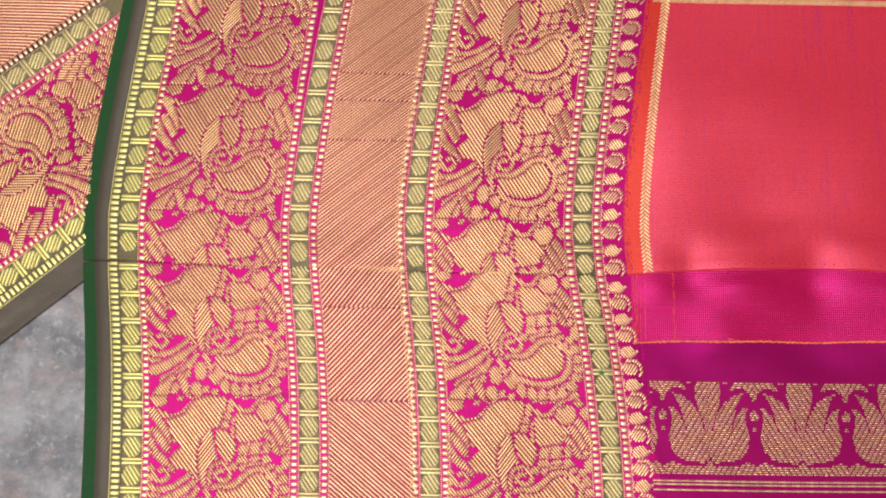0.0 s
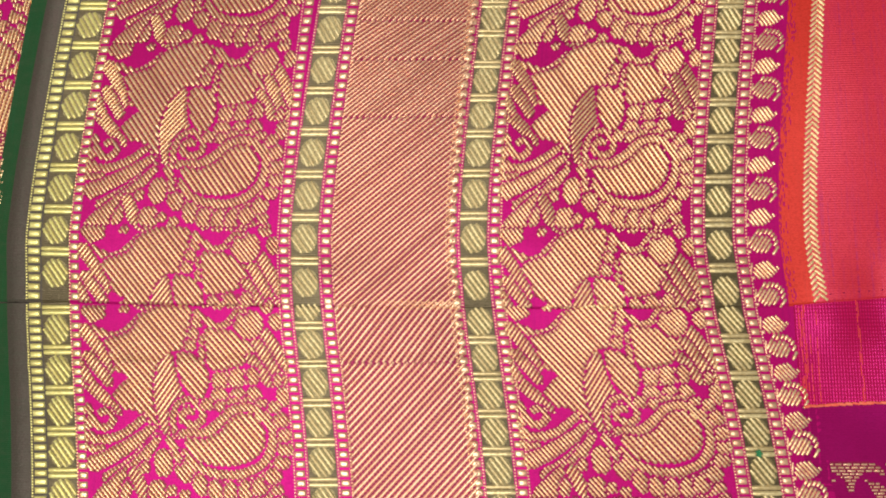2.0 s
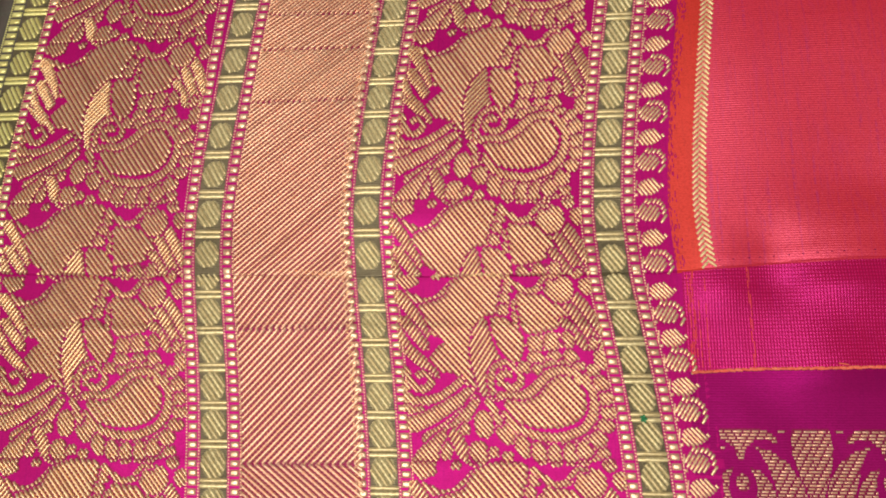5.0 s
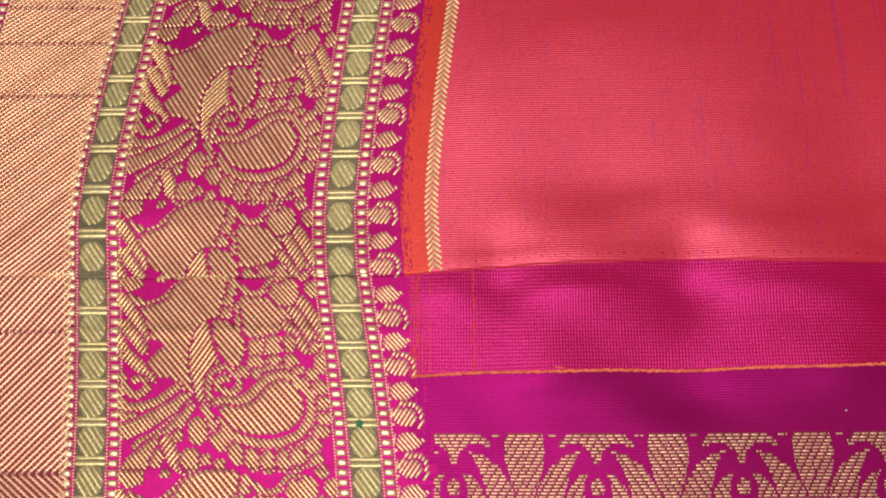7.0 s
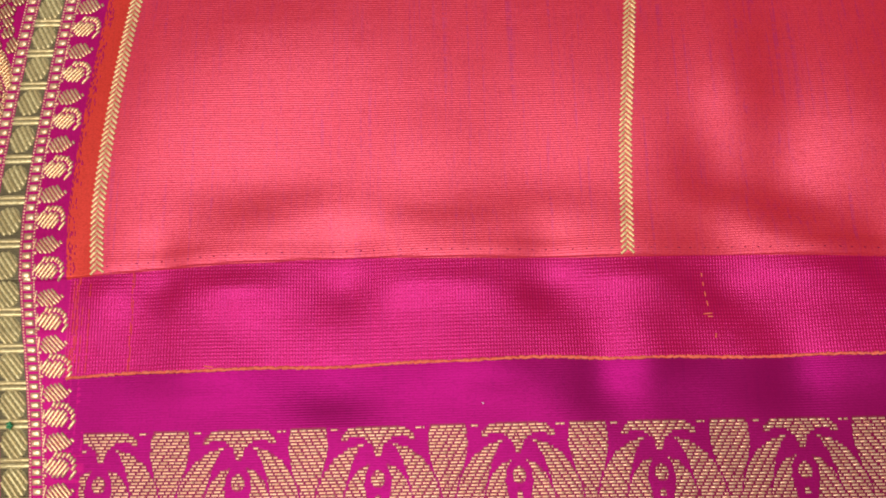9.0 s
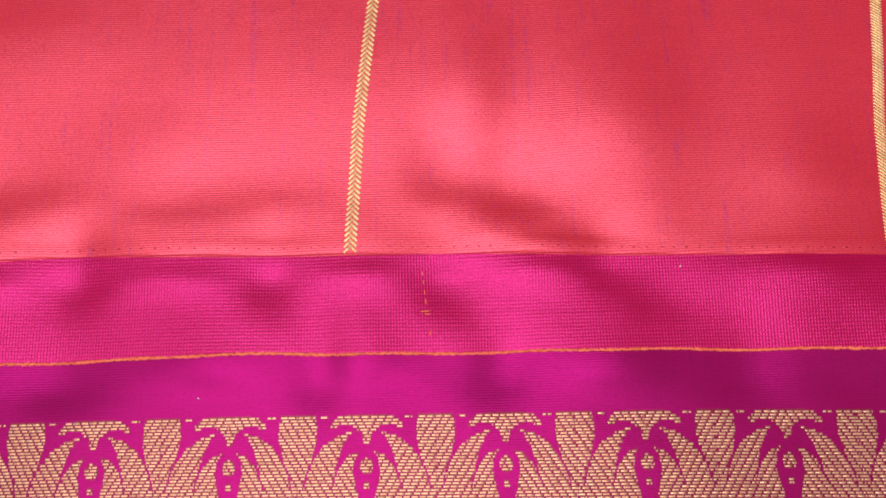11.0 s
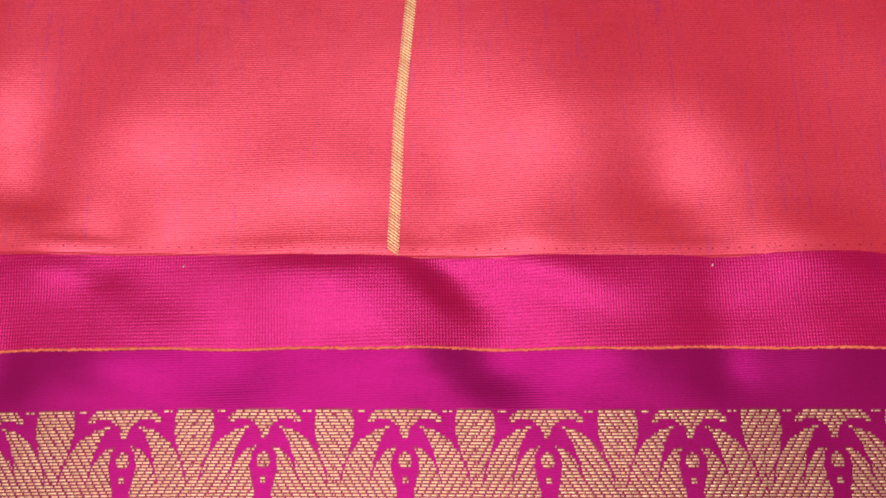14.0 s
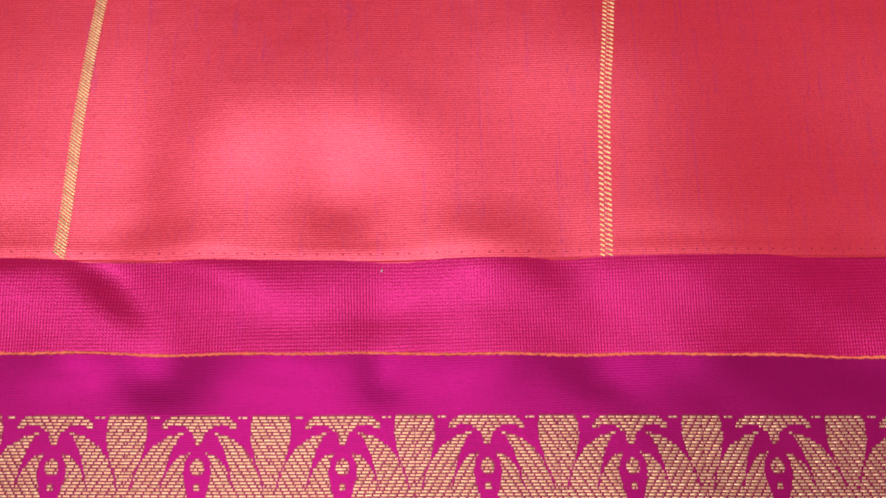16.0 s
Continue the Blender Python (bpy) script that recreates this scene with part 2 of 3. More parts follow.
RUMPLES = Drape(-58, 6, 26, 1.4, [
    (1, -11, 9, 7, 0, 0.14), (48, -8, 15, 7, 0, 0.20), (107, -6, 19, 7, 0, 0.18), (174, -7, 20, 6, 0, 0.18), (234, -7, 15, 6, 0, 0.20),
    (325, -18, 27, 11, -0.5, 0.15), (401, -13, 13, 8, -2.0, 0.22), (441, -20, 18, 7, 0, 0.12), (486, -13, 16, 7, 0, 0.14), (552, -18, 38, 10, 0, 0.12),
    (21, -8, 7, 8, 0, -0.12), (81, -10, 10, 9, 0, -0.16), (147, -10, 10, 10, 0, -0.16), (204, -15, 12, 10, -0.4, -0.16), (256, -8, 9, 7, 0, -0.12),
    (272, -20, 13, 8, -0.8, -0.07)])
RUMPLES_BELOW = Drape(-58, 6, 26, 1.2, [
    (367, -15, 8, 14, -0.95, -0.26), (452, -27, 20, 6, 0, -0.12), (516, -12, 10, 9, 0, -0.10), (620, -16, 20, 10, 0, -0.12),
    (34, -38, 14, 5, 0, 0.20), (127, -39, 19, 5, 0, 0.18), (176, -38, 11, 5, 0, 0.18), (258, -42, 18, 6, 0, 0.20), (355, -41, 16, 5, 0, 0.18),
    (425, -43, 20, 6, 0, 0.18), (490, -47, 16, 6, 0, 0.14), (561, -46, 18, 6, 0, 0.16), (77, -45, 18, 6, 0, -0.18), (163, -45, 9, 6, 0, -0.14),
    (222, -45, 10, 6, 0, -0.18)])
HOLLOWS = Drape(-58, 6, 26, 1.2, [(384, -47, 14, 7, -0.6, -0.24), (300, -46, 12, 6, 0, -0.12), (456, -49, 8, 5, 0, -0.14), (525, -50, 12, 5, 0, -0.12), (604, -50, 20, 6, 0, -0.16)])


def lie_low(x, y):
    """Height of the lower layer."""
    right = smooth(x, -12, 10)
    z = (0.95 - 0.6 * right) * np.sin(x / 19 + 0.5) * np.sin(y / 23 + x / 61)
    z = z + right * (0.45 + 0.55 * smooth(-y, -0.5, 8)) * (RUMPLES.at(x, y) + RUMPLES_BELOW.at(x, y) + HOLLOWS.at(x, y) + 0.06 * np.sin((x + 1.4 * y) / 5.3 + 1.5 * np.sin(x / 29)))
    z = z + 0.35 * np.exp(-((y + 19) / 1.6) ** 2) * (1 - right) + 0.3 * np.exp(-((y + 62) / 1.8) ** 2) * (1 - right)
    return z


def lie_high(x, y):
    """Height of the upper layer, with the soft swags of the silk over its hem."""
    y = np.asarray(y, float)
    right = smooth(x, -14, 20)
    z = 0.75 + (0.9 - 0.5 * right) * np.sin(x / 21) * np.sin(y / 27 + 0.4)
    z = z + right * (0.5 * np.sin(x / 31 + y / 40) * smooth(y, 15, 60) + 1.2 * np.exp(-((y - 66) / 30) ** 2))
    free = smooth(y, 4, 20)
    z = z * free + (lie_low(x, 0 * y - 1.0) + 0.52) * (1 - free)
    z = z + right * (SWAGS.at(x, y) + SWAGS_BEYOND.at(x, y))
    z = z + right * 0.3 * np.exp(-((y - 3) / 3.0) ** 2) * (0.6 + 0.4 * np.sin(x / 17))
    return z


def bend_high(u, v):
    b = np.interp(v, (-20, 0, 12, 22, 34, 45, 62, 80, 98, 139, 230), (0.5, 0, -1.0, -1.5, -0.9, 0, 1.8, 4, 6.4, 12.5, 26))
    b2 = np.interp(v, (-20, 0, 45, 90, 230), (0, 0, 2.6, 7.5, 22))
    k = smooth(u, 20, 150)
    return (b * np.where(u < -170, 0.8, 1.0)) * (1 - k) + b2 * k


def bend_low(u, v):
    f = 10 * (1 - np.exp(-(np.abs(np.minimum(v, 0)) / 55) ** 1.3))
    return f * (0.95 + 0.35 * smooth(u, -110, -25))


def high(u, v, h):
    """From the flat upper layer to where it lies."""
    x = u + bend_high(u, v)
    y = v + hem_line(x) * (1 - smooth(v, 0, 60))
    z = lie_high(x, np.maximum(v, 0)) - 0.5 * smooth(-v, -0.4, 0.6) + h
    z = z - 3.2 * smooth(-u, 258, 271)
    return np.stack([x, y, z], 1) * MM


def low(u, v, h):
    x = u + bend_low(u, v)
    z = lie_low(x, v) + h - 3.2 * smooth(-u, 258, 271)
    return np.stack([x, v, z], 1) * MM


def low_right(u, v, h):
    """The plain strips and the leaf band: v runs 0 at the hem, -33 at the thread line, -52 at the leaf band."""
    hem, thr, lf = hem_line(u), thread_line(u), leaf_line(u)
    y = np.where(v > -33, hem + (thr - hem) * v / -33, np.where(v > -52, thr + (lf - thr) * (v + 33) / -19, lf + (v + 52)))
    return np.stack([u, y, lie_low(u, y) + h], 1) * MM


def beside(u, v, h):
    """The loose end of the cloth that lies slantwise on the floor."""
    a = radians(40)
    s, t = u + 263, -v
    x = -306 + math.cos(a) * t - math.sin(a) * s
    y = -34 + math.sin(a) * t + math.cos(a) * s
    z = -4.2 + 0.9 * np.sin(s / 15) + 0.6 * (1 - np.cos(s / 24 + t / 40)) + h - 0.4 * np.exp(-(s / 3) ** 2)
    return np.stack([x, y, z], 1) * MM


# ---- weaving ----
def part(name, mesh_or_bm, mat, parent, label="", kind="", soft=True):
    if isinstance(mesh_or_bm, bmesh.types.BMesh):
        me = bpy.data.meshes.new(name)
        mesh_or_bm.to_mesh(me)
        mesh_or_bm.free()
    else:
        verts, faces = mesh_or_bm
        me = bpy.data.meshes.new(name)
        me.from_pydata(np.asarray(verts).tolist(), [], faces)
    if soft:
        me.polygons.foreach_set("use_smooth", [True] * len(me.polygons))
    me.materials.append(mat)
    ob = new(name, me)
    ob.parent = parent
    return tagged(ob, label, kind=kind)


def sheet(u0, u1, v0, v1, lay, step=2.0, h=0.0):
    """A piece of plain cloth."""
    us = np.linspace(u0, u1, max(2, int(abs(u1 - u0) / step) + 2))
    vs = np.linspace(v0, v1, max(2, int(abs(v1 - v0) / step) + 2))
    if v0 < 0.5 < v1 and v0 > -3:
        vs = np.unique(np.concatenate([vs, np.linspace(v0, 6, 22)]))
    uu, vv = np.meshgrid(us, vs)
    n, m = len(us), len(vs)
    idx = np.arange(n * m).reshape(m, n)
    faces = np.stack([idx[:-1, :-1], idx[:-1, 1:], idx[1:, 1:], idx[1:, :-1]], -1).reshape(-1, 4)
    return lay(uu.ravel(), vv.ravel(), np.full(n * m, h)), faces.tolist()


def curve_through(pts, closed, per=7):
    p = np.array(pts, float)
    n = len(p)
    out = []
    for i in range(n if closed else n - 1):
        if closed:
            a, b, c, d = p[i - 1], p[i], p[(i + 1) % n], p[(i + 2) % n]
        else:
            a, b, c, d = p[max(i - 1, 0)], p[i], p[i + 1], p[min(i + 2, n - 1)]
        t = np.linspace(0, 1, per, endpoint=False)[:, None]
        out.append(0.5 * (2 * b + (c - a) * t + (2 * a - 5 * b + 4 * c - d) * t ** 2 + (3 * b - a - 3 * c + d) * t ** 3))
    if not closed:
        out.append(p[-1:])
    return np.concatenate(out)


class Loom:
    """A point paper in millimetres, on which a figure is drawn before it is woven. 0 is ground, 1 to 3 are ways of floating the gold."""
    def __init__(self, u0, u1, v0, v1, res=0.2):
        self.u0, self.v0, self.res, self.drop = u0, v0, res, 0
        self.grid = np.zeros((int((v1 - v0) / res) + 1, int((u1 - u0) / res) + 1), np.int8)
        self.mark, self.count = np.zeros(self.grid.shape, np.int16), 0

    def window(self, p, pad):
        lo = np.floor((p.min(0) - pad - (self.u0, self.v0)) / self.res).astype(int)
        hi = np.ceil((p.max(0) + pad - (self.u0, self.v0)) / self.res).astype(int) + 1
        h, w = self.grid.shape
        i0, i1, j0, j1 = max(lo[1], 0), min(hi[1], h), max(lo[0], 0), min(hi[0], w)
        jj, ii = np.meshgrid(np.arange(j0, j1), np.arange(i0, i1))
        return slice(i0, i1), slice(j0, j1), self.u0 + jj * self.res, self.v0 + ii * self.res

    def outline(self, p, value=1, gap=0.5):
        p = p + (0, self.drop)
        si, sj, x, y = self.window(p, 1.0)
        if x.size == 0:
            return
        inside = np.zeros(x.shape, bool)
        near = np.full(x.shape, 1e9)
        for (ax, ay), (bx, by) in zip(p, np.roll(p, -1, 0)):
            if ay != by:
                inside ^= ((ay > y) != (by > y)) & (x < (bx - ax) * (y - ay) / (by - ay) + ax)
            l2 = (bx - ax) ** 2 + (by - ay) ** 2 + 1e-9
            t = np.clip(((x - ax) * (bx - ax) + (y - ay) * (by - ay)) / l2, 0, 1)
            near = np.minimum(near, (x - ax - t * (bx - ax)) ** 2 + (y - ay - t * (by - ay)) ** 2)
        view = self.grid[si, sj]
        self.count += 1
        mark = self.mark[si, sj]
        for layer, put in ((view, value), (mark, self.count if value else 0)):
            layer[~inside & (near < gap ** 2)] = 0
            layer[inside] = put

    def blob(self, pts, value=1):
        self.outline(curve_through(pts, True), value)

    def shape(self, pts, value=1, gap=0.0):
        self.outline(np.array(pts, float), value, gap)

    def oval(self, cx, cy, rx, ry, turn=0, value=1):
        t, a = np.linspace(0, 2 * math.pi, 18, endpoint=False), radians(turn)
        x, y = rx * np.cos(t), ry * np.sin(t)
        self.outline(np.stack([cx + x * math.cos(a) - y * math.sin(a), cy + x * math.sin(a) + y * math.cos(a)], 1), value)

    def stroke(self, pts, w0, w1, value=1, gap=0.42):
        p = curve_through(pts, False)
        w = np.linspace(w0, w1, len(p)) / 2
        d = np.gradient(p, axis=0)
        d /= np.linalg.norm(d, axis=1)[:, None] + 1e-9
        nrm = np.stack([-d[:, 1], d[:, 0]], 1) * w[:, None]
        self.outline(np.concatenate([p[:1] - d[:1] * w[0] * 0.7, p + nrm, p[-1:] + d[-1:] * w[-1] * 0.7, (p - nrm)[::-1]]), value, gap)

    def close_up(self, steps):
        """Let every shape grow into the ground beside it until a thin line is left between neighbours."""
        near = [(i, j) for i in (-1, 0, 1) for j in (-1, 0, 1) if i or j]
        wide = [(i, j) for i in (-2, -1, 0, 1, 2) for j in (-2, -1, 0, 1, 2) if (i or j) and abs(i) + abs(j) < 4]
        for _ in range(steps):
            own = np.zeros_like(self.mark)
            for d in near:
                own = np.maximum(own, np.roll(self.mark, d, (0, 1)))
            lone = (self.mark == 0) & (own > 0)
            for d in wide:
                other = np.roll(self.mark, d, (0, 1))
                lone &= (other == 0) | (other == own)
            kind = np.zeros_like(self.grid)
            for d in near:
                kind = np.maximum(kind, np.where(np.roll(self.mark, d, (0, 1)) == own, np.roll(self.grid, d, (0, 1)), 0))
            self.mark = np.where(lone, own, self.mark)
            self.grid = np.where(lone, kind, self.grid)
        return self

    def at(self, u, v):
        j, i = np.rint((u - self.u0) / self.res).astype(int), np.rint((v - self.v0) / self.res).astype(int)
        h, w = self.grid.shape
        ok = (i >= 0) & (i < h) & (j >= 0) & (j < w)
        return np.where(ok, self.grid[np.clip(i, 0, h - 1), np.clip(j, 0, w - 1)], 0)


class Weave:
    """Gathers raised floats of thread and lays them on the cloth."""
    def __init__(self):
        self.p, self.f, self.n = [], [], 0

    def float_along(self, a, b, width, rise, seg=0.7, knots=0.34, base=0.04):
        a, b = np.array(a, float), np.array(b, float)
        length = np.linalg.norm(b - a)
        k = max(3, int(length / seg) + 2)
        t = np.linspace(0, 1, k)
        d = (b - a) / (length + 1e-9)
        nrm = np.array((-d[1], d[0]))
        w = np.full(k, width / 2) * (1 - knots * (np.arange(k) % 2))
        hh = np.full(k, rise) * (1 - 1.2 * knots * (np.arange(k) % 2))
        w[[0, -1]] *= 0.8
        hh[[0, -1]] *= 0.4
        line = a + (b - a) * t[:, None]
        rows = [np.column_stack([line + nrm * s * w[:, None], base + hh * e]) for s, e in ((-1, 0), (-0.84, 0.8), (0, 1), (0.84, 0.8), (1, 0))]
        self.p.append(np.stack(rows, 1).reshape(-1, 3))
        n = self.n
        for i in range(k - 1):
            q = n + 5 * i
            for c in range(4):
                self.f.append((q + c, q + c + 5, q + c + 6, q + c + 1))
        self.n += 5 * k

    def fill(self, inside, box, slope, pitch, width, rise, dash=None, least=0.7, seg=0.7, shift=0.0, knots=0.34):
        """Floats at a slope wherever inside() holds; dash=(length, gap, lag) breaks them as a satin binding does."""
        u0, u1, v0, v1 = box
        a = radians(slope)
        d, nrm = np.array((math.cos(a), math.sin(a))), np.array((-math.sin(a), math.cos(a)))
        c = np.array(((u0 + u1) / 2, (v0 + v1) / 2))
        reach = math.hypot(u1 - u0, v1 - v0) / 2
        s = np.arange(-reach, reach, 0.25)
        for k in range(int(-reach / pitch) - 1, int(reach / pitch) + 2):
            pts = c + nrm * (k * pitch + shift) + s[:, None] * d
            ok = inside(pts[:, 0], pts[:, 1]) & (pts[:, 0] >= u0) & (pts[:, 0] <= u1) & (pts[:, 1] >= v0) & (pts[:, 1] <= v1)
            if dash:
                length, gap, lag = dash
                ok &= ((s + lag(pts[:, 0], k)) % (length + gap)) < length
            if not ok.any():
                continue
            e = np.flatnonzero(np.diff(np.concatenate([[0], ok.astype(int), [0]])))
            for i, j in zip(e[::2], e[1::2]):
                if (j - i) * 0.25 >= least:
                    jig = random.uniform(-0.12, 0.12)
                    self.float_along(pts[i] + d * (jig - 0.02), pts[min(j, len(s)) - 1] + d * (0.12 + jig), width, rise, seg, knots)
        return self

    def block(self, u0, u1, v0, v1, rise, base=0.05):
        """A low cushion of thread."""
        e = min(u1 - u0, v1 - v0) * 0.22
        for (a, b, c, d, h) in ((u0, u1, v0, v1, base), (u0 + e * 0.5, u1 - e * 0.5, v0 + e * 0.5, v1 - e * 0.5, base + rise * 0.75), (u0 + e * 1.4, u1 - e * 1.4, v0 + e * 1.4, v1 - e * 1.4, base + rise)):
            self.p.append(np.array([(a, c, h), (b, c, h), (b, d, h), (a, d, h)]))
        n = self.n
        for r in (0, 4):
            for i in range(4):
                j = (i + 1) % 4
                self.f.append((n + r + i, n + r + j, n + r + 4 + j, n + r + 4 + i))
        self.f.append((n + 8, n + 9, n + 10, n + 11))
        self.n += 12

    def under(self, inside, box, h=0.04, row=0.5):
        """The flat binding weave under a figure."""
        u0, u1, v0, v1 = box
        s = np.arange(u0, u1, 0.25)
        for v in np.arange(v0, v1, row):
            ok = inside(s, np.full(len(s), v + row / 2))
            e = np.flatnonzero(np.diff(np.concatenate([[0], ok.astype(int), [0]])))
            for i, j in zip(e[::2], e[1::2]):
                a, b = s[i] - 0.1, s[j - 1] + 0.2
                k = max(2, int((b - a) / 3) + 2)
                x = np.linspace(a, b, k)
                self.p.append(np.column_stack([np.repeat(x, 2), np.tile((v, v + row), k), np.full(2 * k, h)]))
                for c in range(k - 1):
                    q = self.n + 2 * c
                    self.f.append((q, q + 2, q + 3, q + 1))
                self.n += 2 * k
        return self

    def laid(self, lay):
        p = np.concatenate(self.p)
        return lay(p[:, 0], p[:, 1], p[:, 2]), self.f


# ---- the figures ----
def draw_paisley():
    """The feathered paisley of the wide columns: 64 mm wide, 62 mm high, v downwards from its crest."""
    loom = Loom(-1, 66, 0, 62)
    for loom.drop in (-62, 62, 0):
        loom.stroke([(41.6, 24.6), (50.8, 23.4)], 4.8, 4.8, 3)
        loom.stroke([(40.0, 30.6), (50.2, 30.6)], 3.8, 3.8, 3)
        loom.stroke([(30.7, 53.3), (39.9, 57.4), (49.8, 57.4), (58.4, 51.9)], 3.8, 3.8, 3)
        loom.blob([(9.7, 20.1), (7.5, 15.1), (8.0, 11.1), (12.1, 9.7), (16.7, 7.6), (18.8, 3.6), (24.5, 0.6), (30.2, -0.4), (35.6, 1.4), (38.5, 5.2), (36.7, 9.7), (33.7, 14.1), (28.4, 14.9), (25.3, 17.7), (22.4, 22.5), (21.4, 29.2), (22.8, 37.2), (23.8, 41.3), (20.3, 38.2), (15.8, 33.8), (10.6, 33.2), (8.8, 29.8), (11.8, 25.8), (14.6, 23.1)])
        loom.blob([(28.5, 16.1), (29.4, 22.1), (30.5, 27.2), (32.9, 31.6), (30.0, 33.8), (27.9, 37.2), (25.6, 41.3), (23.7, 39.9), (22.3, 32.2), (22.4, 26.2), (24.3, 20.1), (26.5, 17.3)], 2)
        loom.blob([(30.9, 15.7), (35.8, 16.5), (38.8, 20.1), (39.2, 25.2), (36.9, 30.2), (34.2, 29.8), (31.8, 25.8), (30.1, 20.1)])
        loom.oval(37.4, 5.2, 1.9, 2.1, 0, 3)
        loom.oval(35.7, 9.3, 1.9, 2.1, 0, 3)
        loom.oval(34.5, 12.9, 1.9, 1.9, 0, 3)
        loom.oval(38.6, 11.5, 1.2, 2.1, 0, 3)
        loom.oval(38.2, 15.5, 1.2, 1.9, 0, 3)
        loom.blob([(39.4, 9.1), (41.4, 6.4), (44.1, 6.8), (50.0, 10.1), (53.3, 11.1), (56.5, 13.1), (53.6, 17.1), (48.6, 20.1), (41.4, 21.1), (39.8, 19.1), (39.3, 13.1)])
        loom.stroke([(57.4, 8.7), (61.4, 14.1), (63.4, 21.1)], 4.0, 2.9, 2)
        loom.stroke([(55.4, 12.1), (59.3, 19.1), (62.7, 25.2)], 3.6, 3.1, 2)
        loom.stroke([(53.0, 16.9), (56.4, 22.1), (58.6, 25.8)], 3.1, 2.9, 2)
        loom.oval(53.4, 6.4, 4.7, 4.7, 0, 3)
        loom.stroke([(51.0, 0.6), (54.7, -1.4), (58.1, -2.0)], 2.4, 1.9, 3)
        loom.oval(59.5, 0.6, 2.1, 2.1, 0, 3)
        loom.oval(58.5, -3.0, 1.9, 1.9, 0, 3)
        loom.oval(62.1, 5.6, 1.9, 2.8, 0, 3)
        loom.stroke([(36.6, 2.0), (42.9, 6.8), (48.3, 5.2)], 1.9, 1.7, 3)
        loom.stroke([(47.6, 4.6), (50.2, 2.0), (52.8, 2.4)], 1.4, 1.4, 3)
        loom.oval(42.9, 24.6, 2.4, 2.8, 0, 3)
        loom.oval(48.2, 23.8, 2.4, 3.1, 0, 3)
        loom.oval(53.5, 23.1, 1.9, 2.8, 0, 3)
        loom.oval(42.4, 29.2, 2.6, 2.1, 0, 3)
        loom.oval(48.1, 29.6, 2.4, 2.6, 0, 3)
        loom.oval(53.2, 29.2, 2.4, 2.6, 0, 3)
        loom.oval(62.1, 29.8, 1.9, 3.3, 0, 3)
        loom.oval(61.0, 24.6, 1.4, 2.1, 0, 3)
        loom.stroke([(28.3, 42.3), (27.3, 37.2), (28.9, 32.2), (32.8, 30.6), (36.5, 33.2), (36.4, 37.2), (32.9, 38.6), (30.2, 36.2), (31.7, 33.8), (33.8, 34.6)], 1.9, 1.9, 3)
        loom.oval(38.5, 32.2, 2.4, 1.9, 0, 3)
        loom.oval(42.6, 32.8, 2.1, 1.9, 0, 3)
        loom.oval(46.6, 31.8, 2.1, 1.9, 0, 3)
        loom.oval(50.7, 31.4, 2.1, 1.6, 0, 3)
        loom.oval(55.3, 32.4, 2.4, 1.9, 0, 3)
        loom.stroke([(29.1, 41.5), (36.7, 41.1), (41.6, 38.0), (45.4, 34.4), (50.4, 33.0), (55.2, 35.2), (58.1, 40.3), (57.4, 46.3), (53.8, 51.5), (47.6, 54.1), (40.7, 54.1), (34.6, 52.1), (29.8, 47.1)], 2.6, 2.6, 3)
        loom.blob([(30.8, 42.9), (36.9, 42.9), (41.8, 40.9), (45.5, 36.8), (50.1, 35.0), (53.7, 36.8), (55.5, 41.3), (54.6, 46.1), (51.3, 49.5), (45.5, 51.3), (39.5, 51.1), (34.3, 49.1)])
        loom.oval(28.0, 47.9, 1.9, 3.5, -20, 3)
        loom.oval(30.1, 53.3, 2.6, 3.5, -30, 3)
        loom.oval(35.0, 57.2, 2.4, 3.5, -15, 3)
        loom.oval(39.6, 59.2, 2.4, 3.5, -8, 3)
        loom.oval(44.2, 59.8, 2.4, 3.5, 0, 3)
        loom.oval(48.7, 59.4, 2.4, 3.5, 8, 3)
        loom.oval(53.2, 58.0, 2.6, 3.1, 25, 3)
        loom.oval(57.4, 54.8, 2.6, 2.8, 40, 3)
        loom.oval(60.4, 50.7, 2.6, 2.1, 0, 3)
        loom.oval(61.6, 46.3, 2.4, 2.4, 0, 3)
        loom.oval(61.6, 41.9, 2.1, 2.6, 0, 3)
        loom.oval(61.0, 37.2, 2.4, 2.6, 0, 3)
        loom.oval(59.2, 33.2, 2.1, 1.9, 0, 3)
        loom.stroke([(21.4, 39.3), (16.7, 42.7), (9.1, 47.3), (1.5, 50.7)], 2.4, 5.2, 3)
        loom.stroke([(22.6, 41.3), (17.2, 47.3), (11.6, 51.9), (5.7, 55.4)], 2.1, 3.8, 3)
        loom.stroke([(22.3, 42.7), (16.4, 49.7), (10.1, 55.8), (5.2, 61.4), (4.2, 64.8)], 2.1, 8.1, 3)
        loom.stroke([(18.0, 51.3), (13.1, 56.4), (11.2, 60.4)], 2.4, 3.3, 3)
        loom.stroke([(14.1, 52.7), (17.4, 59.4), (21.6, 62.0)], 3.6, 4.5, 2)
        loom.oval(21.7, 59.4, 3.1, 3.8, 0, 3)
        loom.stroke([(25.8, 42.7), (27.7, 46.7), (28.6, 50.3)], 1.9, 2.1, 3)
        loom.oval(23.8, 50.3, 2.8, 4.2, 0, 3)
        loom.oval(25.8, 59.0, 1.6, 1.6, 0, 3)
        loom.oval(29.9, 60.4, 1.6, 1.6, 0, 3)
        loom.oval(14.4, 63.0, 1.4, 1.4, 0, 3)
        loom.oval(18.0, 51.7, 1.4, 1.9, 0, 3)
